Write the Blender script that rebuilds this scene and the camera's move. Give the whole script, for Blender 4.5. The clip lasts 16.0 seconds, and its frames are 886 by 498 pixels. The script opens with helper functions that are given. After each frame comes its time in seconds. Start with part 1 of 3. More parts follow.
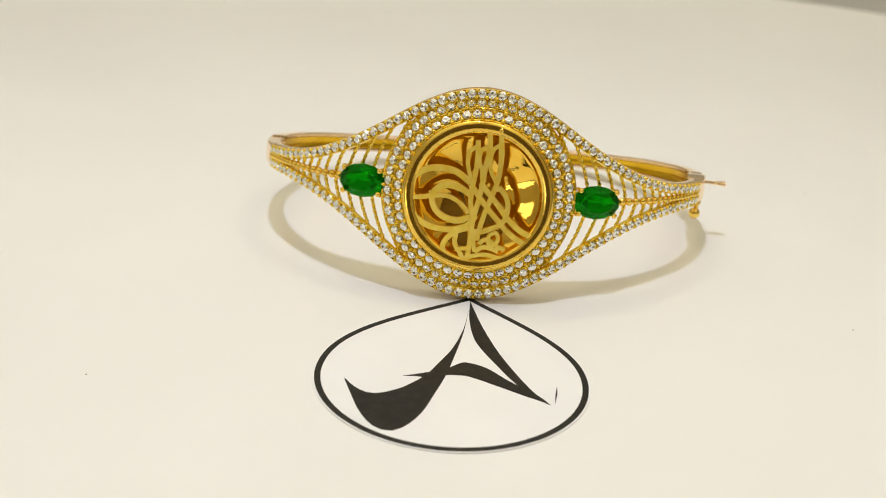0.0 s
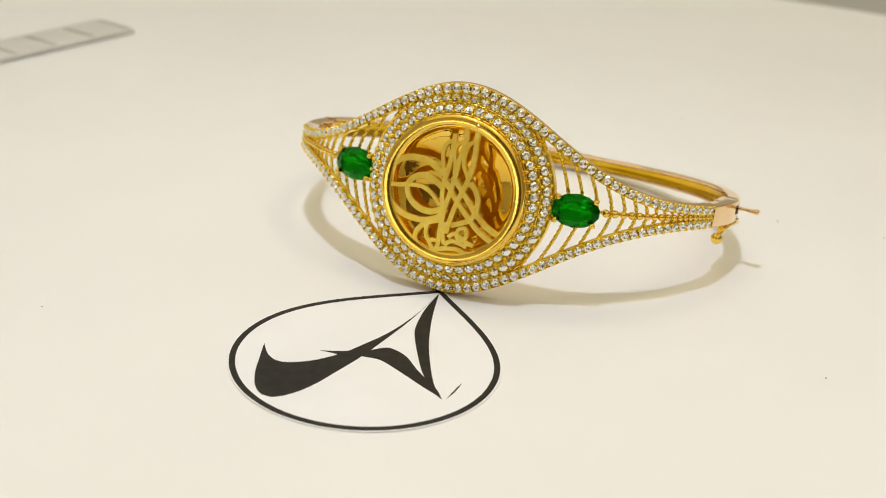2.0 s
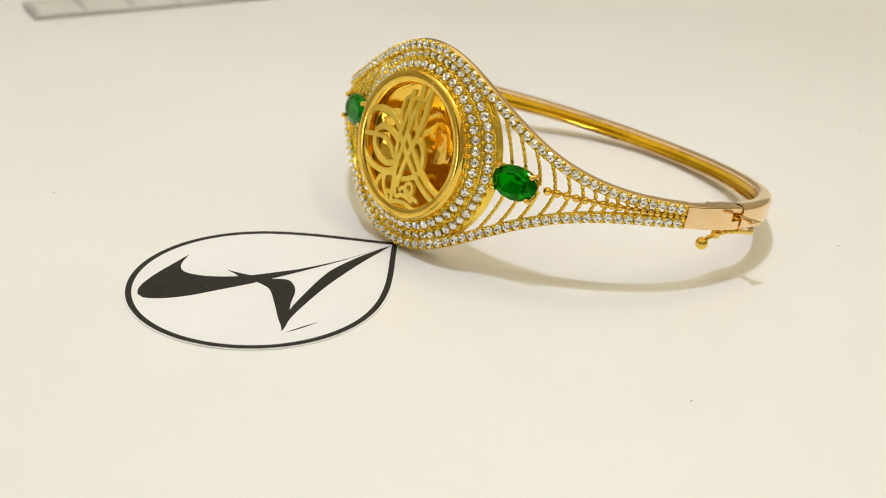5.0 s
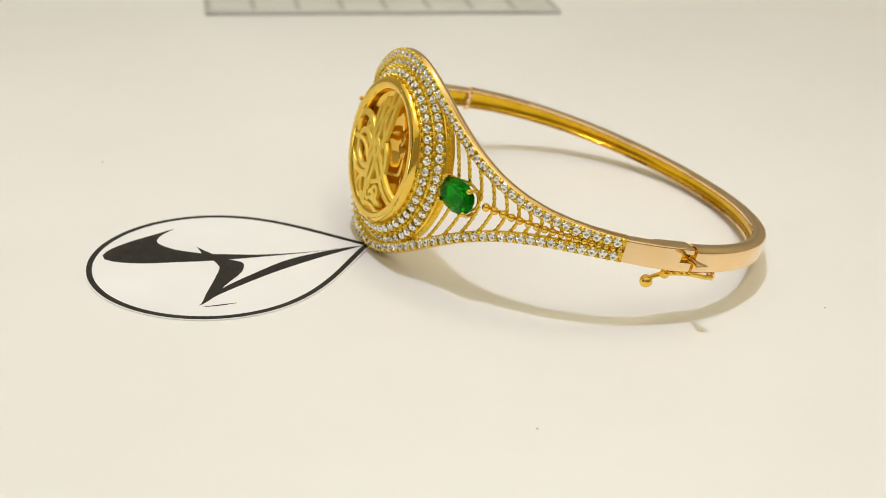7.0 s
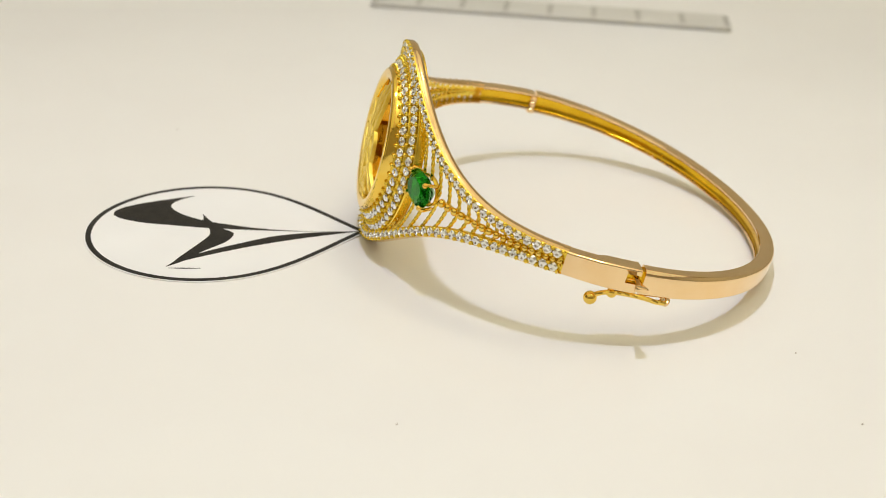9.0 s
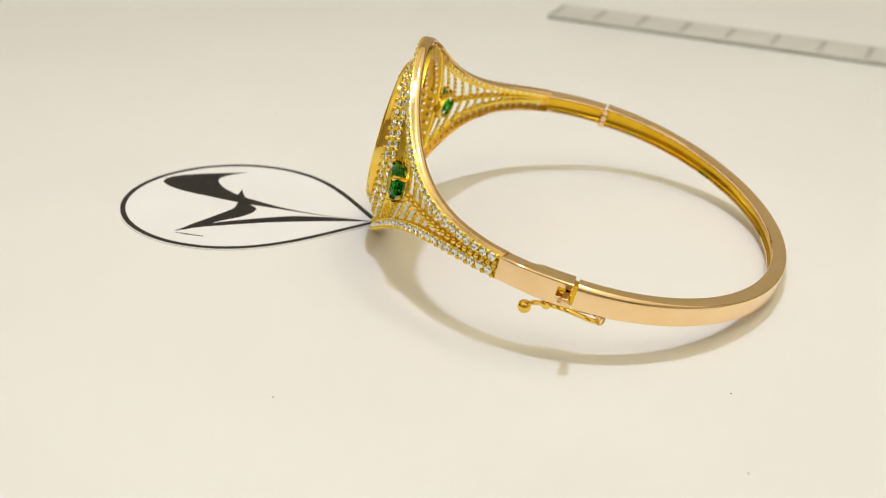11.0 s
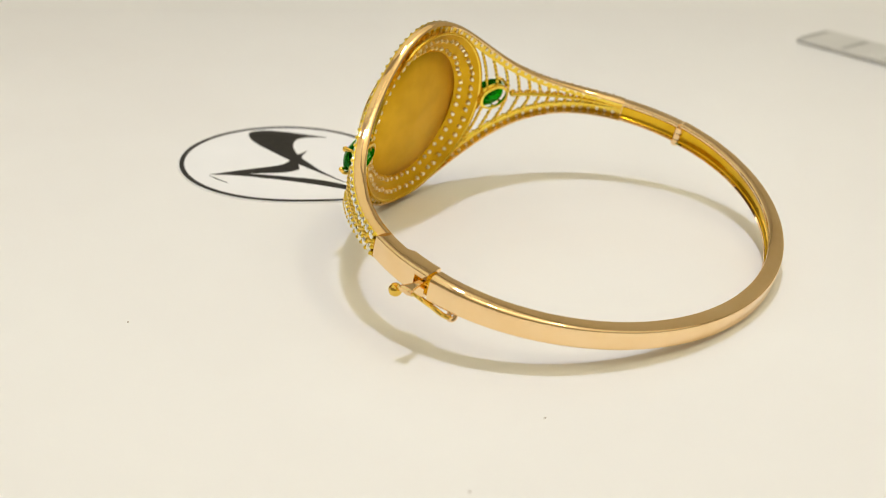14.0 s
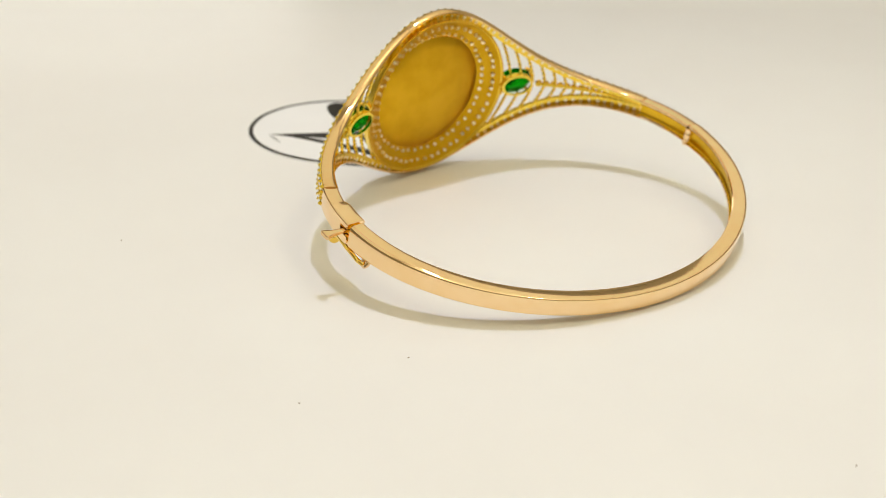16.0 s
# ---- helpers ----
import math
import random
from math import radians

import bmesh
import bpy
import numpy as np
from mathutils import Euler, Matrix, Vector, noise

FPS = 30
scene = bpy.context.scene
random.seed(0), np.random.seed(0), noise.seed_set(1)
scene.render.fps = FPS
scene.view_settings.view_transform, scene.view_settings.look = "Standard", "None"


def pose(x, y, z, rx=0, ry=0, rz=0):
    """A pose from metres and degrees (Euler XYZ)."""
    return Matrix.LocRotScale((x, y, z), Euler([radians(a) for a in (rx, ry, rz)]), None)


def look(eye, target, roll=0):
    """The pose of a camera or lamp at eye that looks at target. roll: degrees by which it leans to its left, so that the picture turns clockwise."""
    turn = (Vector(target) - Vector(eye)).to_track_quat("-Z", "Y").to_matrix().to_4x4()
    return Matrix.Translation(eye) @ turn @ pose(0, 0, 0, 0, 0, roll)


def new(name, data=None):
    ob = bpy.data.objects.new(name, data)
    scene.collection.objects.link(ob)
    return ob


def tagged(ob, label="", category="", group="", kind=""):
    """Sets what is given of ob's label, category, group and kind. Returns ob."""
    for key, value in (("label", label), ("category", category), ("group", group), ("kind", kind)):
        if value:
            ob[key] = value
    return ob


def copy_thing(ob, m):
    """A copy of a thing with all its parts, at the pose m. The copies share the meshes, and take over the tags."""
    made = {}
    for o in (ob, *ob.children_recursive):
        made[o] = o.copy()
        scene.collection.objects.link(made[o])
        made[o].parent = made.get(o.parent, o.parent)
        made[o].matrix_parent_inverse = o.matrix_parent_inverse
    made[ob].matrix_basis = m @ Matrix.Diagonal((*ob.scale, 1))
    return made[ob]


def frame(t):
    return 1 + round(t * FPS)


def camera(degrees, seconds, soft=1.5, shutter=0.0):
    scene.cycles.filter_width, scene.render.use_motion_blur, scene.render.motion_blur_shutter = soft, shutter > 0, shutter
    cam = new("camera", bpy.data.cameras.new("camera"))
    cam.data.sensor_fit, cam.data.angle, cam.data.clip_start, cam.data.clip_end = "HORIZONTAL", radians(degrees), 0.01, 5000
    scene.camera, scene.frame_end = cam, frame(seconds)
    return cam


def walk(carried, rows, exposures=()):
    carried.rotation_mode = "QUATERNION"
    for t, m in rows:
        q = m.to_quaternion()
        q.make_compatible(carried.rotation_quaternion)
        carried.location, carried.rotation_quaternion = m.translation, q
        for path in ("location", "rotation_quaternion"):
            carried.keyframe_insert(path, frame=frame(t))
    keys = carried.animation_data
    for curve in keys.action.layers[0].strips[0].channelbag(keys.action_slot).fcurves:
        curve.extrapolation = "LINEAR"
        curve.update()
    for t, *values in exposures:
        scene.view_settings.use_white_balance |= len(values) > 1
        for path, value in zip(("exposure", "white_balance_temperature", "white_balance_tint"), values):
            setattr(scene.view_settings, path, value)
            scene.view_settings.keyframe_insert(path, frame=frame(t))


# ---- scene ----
# ---- camera and walk ----
cam = camera(36.90, 16.0, soft=0.2)
cam.data.dof.use_dof = True
cam.data.dof.focus_distance = 0.157
cam.data.dof.aperture_fstop = 36
# seconds, eye, target, roll
PATH = [
    (0, (-0.00110, -0.15133, 0.07190), (-0.00383, 0.00469, 0.00445), 3.42),
    (0.5, (0.01137, -0.15030, 0.07245), (-0.00272, 0.00481, 0.00431), 3.69),
    (1, (0.02423, -0.14937, 0.07251), (-0.00229, 0.00411, 0.00439), 3.64),
    (1.5, (0.03609, -0.14717, 0.07275), (-0.00225, 0.00357, 0.00414), 3.49),
    (2, (0.04777, -0.14431, 0.07203), (-0.00141, 0.00356, 0.00412), 3.68),
    (2.5, (0.05896, -0.14055, 0.07178), (-0.00114, 0.00324, 0.00388), 3.57),
    (3, (0.07005, -0.13564, 0.07111), (-0.00051, 0.00342, 0.00302), 3.76),
    (3.5, (0.08119, -0.12961, 0.07116), (0.00028, 0.00347, 0.00298), 3.87),
    (4, (0.09239, -0.12273, 0.07078), (0.00133, 0.00352, 0.00243), 3.68),
    (4.5, (0.10326, -0.11401, 0.07158), (0.00277, 0.00354, 0.00099), 3.22),
    (7, (0.14622, -0.06389, 0.07221), (0.00826, 0.00641, 0.00198), 2.84),
    (7.5, (0.15239, -0.05245, 0.07206), (0.00908, 0.00678, 0.00239), 3.06),
    (8, (0.15609, -0.04164, 0.07234), (0.00920, 0.00756, 0.00229), 3.10),
    (10.5, (0.16363, 0.01945, 0.07069), (0.00894, 0.00969, 0.00086), 2.23),
    (11, (0.16288, 0.03111, 0.07073), (0.00920, 0.00986, 0.00123), 2.32),
    (11.5, (0.16061, 0.04315, 0.07002), (0.00886, 0.00981, 0.00067), 2.40),
    (12, (0.15864, 0.05454, 0.07079), (0.01015, 0.00989, 0.00106), 2.49),
    (12.5, (0.15379, 0.06632, 0.06976), (0.00888, 0.01103, 0.00015), 2.67),
    (13, (0.14970, 0.07732, 0.06988), (0.00895, 0.01243, 0.00004), 2.84),
    (13.5, (0.14420, 0.08801, 0.06962), (0.00855, 0.01319, -0.00038), 2.74),
    (14, (0.13756, 0.09871, 0.06964), (0.00824, 0.01355, -0.00055), 2.36),
    (14.5, (0.13208, 0.11055, 0.07085), (0.00994, 0.01580, 0.00012), 1.55),
    (15, (0.12844, 0.12216, 0.06938), (0.01377, 0.01852, -0.00136), 0.81),
    (15.5, (0.12452, 0.13543, 0.07151), (0.01743, 0.02339, 0.00169), 1.07),
    (16, (0.11757, 0.14687, 0.07226), (0.01790, 0.02830, 0.00220), 1.96),
]
walk(cam, [(t, look(eye, aim, roll)) for t, eye, aim, roll in PATH])

# ---- world, lamps, exposure ----
scene.view_settings.exposure = 0.0
world = bpy.data.worlds.new("room_air")
scene.world = world
world.use_nodes = True
world.node_tree.nodes["Background"].inputs[0].default_value = (1.0, 0.93, 0.82, 1)
world.node_tree.nodes["Background"].inputs[1].default_value = 0.05

CEILING = 1.75


def lamp(name, x, y, z, size, watts, colour, sy=None, tilt=0):
    if name == "pendant_bulb_light":
        d = bpy.data.lights.new(name, "POINT")
        d.shadow_soft_size, d.energy, d.color = size, watts, colour
        new(name, d).matrix_world = pose(x, y, z)
        return
    d = bpy.data.lights.new(name, "AREA")
    d.shape, d.size, d.energy, d.color = "RECTANGLE" if sy else "DISK", size, watts, colour
    if sy:
        d.size_y = sy
    new(name, d).matrix_world = pose(x, y, z, tilt)


WARM, COOL, TOP = (1.0, 0.93, 0.69), (0.81, 0.87, 1.10), CEILING - 0.012
LAMPS = [
    ("desk_lamp_light", -0.038, -0.004, 0.49, 0.027, 0.93, COOL),
    # added light from the front, for the bright patch mirrored in the bezel
    ("window_light", -1.02, -2.24, -0.105, 0.88, 3.5, (1.0, 0.96, 0.86), 0.56, 90),
    ("pendant_bulb_light", 0.46, 0.36, TOP - 0.25, 0.05, 9.0, WARM),
    ("pendant_bulb_light", -0.42, 0.52, TOP - 0.25, 0.05, 9.0, WARM),
    # four unseen fill lamps, spread wide so the gold mirrors a bright ceiling
    ("ceiling_panel_light", 1.02, -1.02, TOP, 1.8, 5.4, WARM, 1.8),
    ("ceiling_panel_light", -1.02, -1.02, TOP, 1.8, 5.4, WARM, 1.8),
    ("ceiling_panel_light", -1.02, 1.02, TOP, 1.8, 5.4, WARM, 1.8),
    ("ceiling_panel_light", 1.02, 1.02, TOP, 1.8, 5.4, WARM, 1.8),
]
for row in LAMPS:
    lamp(*row)


# ---- materials ----
def material(name):
    m = bpy.data.materials.new(name)
    m.use_nodes = True
    return m, m.node_tree.nodes, m.node_tree.links, m.node_tree.nodes["Principled BSDF"]


def noise_node(nodes, links, scale, detail=3.0, coord="Object"):
    tc, nz = nodes.new("ShaderNodeTexCoord"), nodes.new("ShaderNodeTexNoise")
    nz.inputs["Scale"].default_value, nz.inputs["Detail"].default_value = scale, detail
    links.new(tc.outputs[coord], nz.inputs["Vector"])
    return nz


def ramp(nodes, links, src, a, b, lo=0.35, hi=0.65):
    r = nodes.new("ShaderNodeValToRGB")
    r.color_ramp.elements[0].position, r.color_ramp.elements[1].position = lo, hi
    r.color_ramp.elements[0].color, r.color_ramp.elements[1].color = (*a, 1), (*b, 1)
    links.new(src, r.inputs[0])
    return r


def value(nodes, links, src, lo, hi):
    m = nodes.new("ShaderNodeMapRange")
    m.inputs["To Min"].default_value, m.inputs["To Max"].default_value = lo, hi
    links.new(src, m.inputs["Value"])
    return m.outputs[0]


def metal(name, a, b, rough, rough2, grain, bump, scale2=300, depth=0.00005):
    m, n, l, p = material(name)
    big, fine = noise_node(n, l, scale2), noise_node(n, l, grain)
    l.new(ramp(n, l, big.outputs[0], a, b).outputs[0], p.inputs["Base Color"])
    p.inputs["Metallic"].default_value = 1.0
    l.new(value(n, l, fine.outputs[0], rough, rough2), p.inputs["Roughness"])
    bp = n.new("ShaderNodeBump")
    bp.inputs["Strength"].default_value, bp.inputs["Distance"].default_value = bump, depth
    l.new(fine.outputs[0], bp.inputs["Height"])
    l.new(bp.outputs[0], p.inputs["Normal"])
    return m


GOLD = metal("yellow_gold", (0.94, 0.66, 0.07), (0.98, 0.73, 0.11), 0.18, 0.32, 4000, 0.25)
BRIGHT = metal("polished_yellow_gold", (0.93, 0.63, 0.11), (0.97, 0.69, 0.15), 0.03, 0.08, 900, 0.03)
ROSE = metal("polished_rose_gold", (0.95, 0.68, 0.36), (0.97, 0.72, 0.41), 0.02, 0.07, 900, 0.05)
FLANGE = metal("hand_polished_rose_gold", (0.88, 0.60, 0.28), (0.92, 0.65, 0.33), 0.03, 0.09, 420, 0.5, depth=0.00012)
SATIN = metal("satin_gold", (0.96, 0.70, 0.10), (0.99, 0.77, 0.16), 0.40, 0.56, 5500, 1.0, 900)
BACK = metal("brushed_gold_back", (0.65, 0.375, 0.011), (0.73, 0.435, 0.018), 0.36, 0.48, 5000, 0.4)
# yellow gold, its colour deepened for the double reflections inside the band
INNER = metal("inner_deepened_gold", (0.72, 0.43, 0.015), (0.80, 0.50, 0.03), 0.14, 0.24, 2500, 0.15)
BEZEL = metal("burnished_yellow_gold", (0.95, 0.62, 0.09), (0.98, 0.68, 0.13), 0.06, 0.14, 3000, 0.25)
CUP = metal("mirror_gold_cup", (0.94, 0.57, 0.07), (0.98, 0.64, 0.10), 0.02, 0.06, 330, 0.4, depth=0.00016)


def make_stone():
    """Clear brilliant: bright metal facets under a hard clear coat stand in for its inner reflections."""
    m, n, l, p = material("clear_stone")
    info = n.new("ShaderNodeObjectInfo")
    l.new(ramp(n, l, info.outputs["Random"], (0.90, 0.88, 0.80), (0.98, 0.97, 0.93), 0, 1).outputs[0], p.inputs["Base Color"])
    l.new(value(n, l, noise_node(n, l, 900).outputs[0], 0.02, 0.14), p.inputs["Roughness"])
    p.inputs["Metallic"].default_value = 0.85
    p.inputs["Coat Weight"].default_value = 1.0
    p.inputs["Coat Roughness"].default_value = 0.0
    p.inputs["Coat IOR"].default_value = 1.7
    return m


STONE = make_stone()
FOOT = metal("pale_gold_setting_back", (0.93, 0.80, 0.50), (0.97, 0.88, 0.64), 0.2, 0.35, 4000, 0.2)


def make_green():
    m, n, l, p = material("green_stone")
    nz = noise_node(n, l, 250)
    l.new(ramp(n, l, nz.outputs[0], (0.0006, 0.23, 0.0007), (0.0012, 0.33, 0.0012)).outputs[0], p.inputs["Base Color"])
    p.inputs["Roughness"].default_value = 0.0
    p.inputs["IOR"].default_value = 1.62
    p.inputs["Specular Tint"].default_value = (0.10, 0.80, 0.14, 1)
    p.inputs["Transmission Weight"].default_value = 1.0
    return m


GREEN = make_green()


def painted(name, a, b, rough, scale, bump=0.05, spec=0.5):
    m, n, l, p = material(name)
    nz, fine = noise_node(n, l, scale), noise_node(n, l, scale * 25)
    l.new(ramp(n, l, nz.outputs[0], a, b).outputs[0], p.inputs["Base Color"])
    l.new(value(n, l, fine.outputs[0], rough, rough + 0.08), p.inputs["Roughness"])
    p.inputs["Specular IOR Level"].default_value = spec
    bp = n.new("ShaderNodeBump")
    bp.inputs["Strength"].default_value, bp.inputs["Distance"].default_value = bump, 0.0001
    l.new(fine.outputs[0], bp.inputs["Height"])
    l.new(bp.outputs[0], p.inputs["Normal"])
    return m


TABLE = painted("white_lacquer", (0.79, 0.775, 0.75), (0.81, 0.80, 0.775), 0.26, 25, 0.03)
COUNTER = painted("grey_counter", (0.30, 0.29, 0.27), (0.34, 0.33, 0.31), 0.35, 12)
PAPER = painted("white_vinyl", (0.80, 0.80, 0.80), (0.83, 0.83, 0.83), 0.30, 60, 0.04)
INK = painted("black_ink", (0.010, 0.009, 0.008), (0.018, 0.016, 0.014), 0.5, 900, 0.1, 0.25)
STRIP = painted("grey_plastic", (0.52, 0.51, 0.47), (0.57, 0.56, 0.52), 0.3, 80)
MARK = painted("dark_grey_plastic", (0.33, 0.32, 0.29), (0.38, 0.37, 0.34), 0.35, 80)
SPECK = painted("brown_dust", (0.40, 0.34, 0.29), (0.45, 0.39, 0.33), 0.8, 900)
WALL = painted("cream_wall", (0.73, 0.70, 0.64), (0.77, 0.74, 0.68), 0.7, 3)
CEIL = painted("white_ceiling", (0.88, 0.86, 0.83), (0.91, 0.89, 0.86), 0.8, 3)
# darker than the other walls, to dim what the bangle's back mirrors
DIM_WALL = painted("dim_wall", (0.47, 0.42, 0.35), (0.52, 0.47, 0.40), 0.6, 3)
TAN = painted("tan_panel", (0.76, 0.71, 0.63), (0.80, 0.75, 0.67), 0.4, 3)
# dark brown of the added panel that the medallion mirrors
PANEL_BROWN = painted("dark_panel_brown", (0.14, 0.095, 0.055), (0.19, 0.13, 0.08), 0.35, 6)
FLOOR = painted("stone_floor", (0.60, 0.57, 0.51), (0.68, 0.65, 0.59), 0.35, 4)


# ---- building helpers ----
CM = 0.01


def finish(name, bm, mat, smooth=35):
    bmesh.ops.recalc_face_normals(bm, faces=bm.faces)
    me = bpy.data.meshes.new(name)
    bm.to_mesh(me)
    bm.free()
    me.transform(Matrix.Scale(CM, 4))
    me.materials.append(mat)
    if smooth:
        me.shade_smooth()
        me.set_sharp_from_angle(angle=radians(smooth))
    return me


def part(name, bm, mat, parent, label="", smooth=35):
    """Links a bmesh, drawn in centimetres, as one mesh under a thing or a part."""
    ob = new(name, finish(name, bm, mat, smooth))
    ob.parent = parent
    if label:
        tagged(ob, label)
    return ob


def rings(bm, rows, closed_rows=False, cap=True):
    """Skins rows of points, each row a closed loop."""
    vs = [[bm.verts.new(p) for p in row] for row in rows]
    n = len(vs[0])
    pairs = list(zip(vs, vs[1:])) + ([(vs[-1], vs[0])] if closed_rows else [])
    for a, b in pairs:
        for i in range(n):
            bm.faces.new((a[i], a[(i + 1) % n], b[(i + 1) % n], b[i]))
    if cap and not closed_rows:
        bm.faces.new(vs[0])
        bm.faces.new(vs[-1][::-1])
    return vs


def spline(pts, steps=6, closed=False):
    """A Catmull-Rom curve through points of any dimension."""
    p = [np.array(q, float) for q in pts]
    n, out = len(p), []
    for i in range(n if closed else n - 1):
        a, b, c, d = (p[(i + k) % n] if closed else p[min(max(i + k, 0), n - 1)] for k in (-1, 0, 1, 2))
        for s in range(steps):
            u = s / steps
            out.append(0.5 * (2 * b + (c - a) * u + (2 * a - 5 * b + 4 * c - d) * u**2 + (3 * b - a - 3 * c + d) * u**3))
    if not closed:
        out.append(p[-1])
    return out


def tube(bm, pts, radius, sides=8, twist=0.0, lobes=0.0):
    """A wire along points; twist in turns per centimetre makes a rope of two strands."""
    p = [Vector(q) for q in pts]
    up, run, rows = Vector((0.13, 0.97, 0.21)).normalized(), 0.0, []
    for i, q in enumerate(p):
        along = (p[min(i + 1, len(p) - 1)] - p[max(i - 1, 0)]).normalized()
        if i:
            run += (q - p[i - 1]).length
        side = along.cross(up).normalized()
        top = side.cross(along)
        row = []
        for k in range(sides):
            a = 2 * math.pi * k / sides
            r = radius * (1 + lobes * math.cos(2 * a))
            b = a + 2 * math.pi * twist * run
            row.append(q + side * (r * math.cos(b)) + top * (r * math.sin(b)))
        rows.append(row)
    rings(bm, rows)


def ball(bm, centre, r, u=10, v=7, flat=(1, 1, 1)):
    bmesh.ops.create_uvsphere(bm, u_segments=u, v_segments=v, radius=r, matrix=Matrix.Translation(centre) @ Matrix.Diagonal((*flat, 1)))


def bead_data(bm, centre, axis, r):
    """A low bead of few faces, for settings with hundreds of them."""
    c, n = Vector(centre), Vector(axis).normalized()
    s = n.orthogonal().normalized()
    t = n.cross(s)
    lo = [bm.verts.new(c - n * r * 1.4 + (s * math.cos(a) + t * math.sin(a)) * r) for a in (k * math.pi / 3 for k in range(6))]
    hi = [bm.verts.new(c + n * r * 0.45 + (s * math.cos(a) + t * math.sin(a)) * r * 0.75) for a in (k * math.pi / 3 for k in range(6))]
    tip = bm.verts.new(c + n * r)
    for k in range(6):
        bm.faces.new((lo[k], lo[(k + 1) % 6], hi[(k + 1) % 6], hi[k]))
        bm.faces.new((hi[k], hi[(k + 1) % 6], tip))


def box(bm, x0, x1, y0, y1, z0, z1, bevel=0.0, seg=2):
    geom = bmesh.ops.create_cube(bm, size=1, matrix=Matrix.Translation(((x0 + x1) / 2, (y0 + y1) / 2, (z0 + z1) / 2)) @ Matrix.Diagonal((x1 - x0, y1 - y0, z1 - z0, 1)))
    if bevel:
        edges = list({e for v in geom["verts"] for e in v.link_edges})
        bmesh.ops.bevel(bm, geom=edges, offset=bevel, segments=seg, affect="EDGES", profile=0.5)


def plate(bm, outline, z0, z1):
    """A flat sheet from an outline in x and y."""
    lo = [bm.verts.new((x, y, z0)) for x, y in outline]
    hi = [bm.verts.new((x, y, z1)) for x, y in outline]
    n = len(lo)
    bm.faces.new(hi)
    bm.faces.new(lo[::-1])
    for i in range(n):
        bm.faces.new((lo[i], lo[(i + 1) % n], hi[(i + 1) % n], hi[i]))
    bmesh.ops.triangulate(bm, faces=[f for f in bm.faces if len(f.verts) > 4], ngon_method="EAR_CLIP")


def revolve(bm, profile, n=96, warp=None, closed=True):
    """Turns a profile of (radius, y) about the y axis."""
    rows = []
    for k in range(n):
        a = 2 * math.pi * k / n
        row = []
        for r, y in profile:
            x, z = r * math.sin(a), r * math.cos(a)
            row.append((x, y + (warp(x, z) if warp else 0), z))
        rows.append(row)
    vs = [[bm.verts.new(p) for p in row] for row in rows]
    m = len(profile)
    for k in range(n):
        a, b = vs[k], vs[(k + 1) % n]
        for i in range(m if closed else m - 1):
            bm.faces.new((a[i], a[(i + 1) % m], b[(i + 1) % m], b[i]))
    return vs


# ---- the room ----
FLOOR_Z = -0.76


def structure(name, bm, mat, label, category, smooth=0):
    me = finish(name, bm, mat, smooth)
    return tagged(new(name, me), label, category, kind="structure")


# Unseen shell, added to close the place and fill the gold's reflections.
def room():
    w, fz, cz = 220, FLOOR_Z * 100, CEILING * 100
    for name, box_of, mat, label in (
        ("floor", (-w, w, -w, w, fz - 10, fz), FLOOR, "brown polished stone shop floor"),
        ("ceiling", (-w, w, -w, w, cz, cz + 10), CEIL, "plain white painted ceiling with lamps"),
        ("wall_north", (-w, w, w, w + 12, fz, cz), WALL, "plain cream painted wall"),
        ("wall_east", (w, w + 12, -w - 12, w + 12, fz, cz), DIM_WALL, "added unseen wall, coloured darker to dim the gold's reflections"),
        ("wall_west", (-w - 12, -w, -w - 12, w + 12, fz, cz), WALL, "plain cream painted wall"),
    ):
        bm = bmesh.new()
        box(bm, *box_of)
        structure(name, bm, mat, label, name.split("_")[0])


def south_wall():
    """An unseen wall with one framed opening, added where the bezel mirrors something bright."""
    w, fz, cz = 220, FLOOR_Z * 100, CEILING * 100
    x0, x1, z0, z1 = -148, -56, -42, 21
    bm = bmesh.new()
    for a, b, c, d in ((-w, x0, fz, cz), (x1, w, fz, cz), (x0, x1, fz, z0), (x0, x1, z1, cz)):
        box(bm, a, b, -w - 12, -w, c, d)
    structure("wall_south", bm, TAN, "tan painted wall, unseen, with an added bright opening and dark panel", "wall")
    bm = bmesh.new()
    for a, b, c, d in ((x0, x0 + 4, z0, z1), (x1 - 4, x1, z0, z1), (x0 + 4, x1 - 4, z0, z0 + 4), (x0 + 4, x1 - 4, z1 - 4, z1)):
        box(bm, a, b, -w - 3, -w + 1, c, d, 0.4)
    structure("added_opening_1", bm, CEIL, "added white-framed bright opening, unseen, mirrored in the gold rim", "window")


def dark_panel():
    """An unseen door-shaped panel with frame and two raised fields, added for a dark reflection."""
    z0 = FLOOR_Z * 100
    bm = bmesh.new()
    box(bm, -44, 44, -219.8, -216.5, z0, z0 + 204, 0.5)
    for lo, hi in ((18, 92), (106, 188)):
        box(bm, -31, 31, -216.4, -215.4, z0 + lo, z0 + hi, 0.4)
    door = structure("door_1", bm, PANEL_BROWN, "added dark brown door-shaped panel, unseen, mirrored dark in the gold", "door")
    bm = bmesh.new()
    for x0, x1, lo, hi in ((-51, -44.4, 0, 211), (44.4, 51, 0, 211), (-44.4, 44.4, 204.4, 211)):
        box(bm, x0, x1, -219.8, -215.5, z0 + lo, z0 + hi, 0.4)
    part("dark_panel_frame", bm, PANEL_BROWN, door, smooth=0)


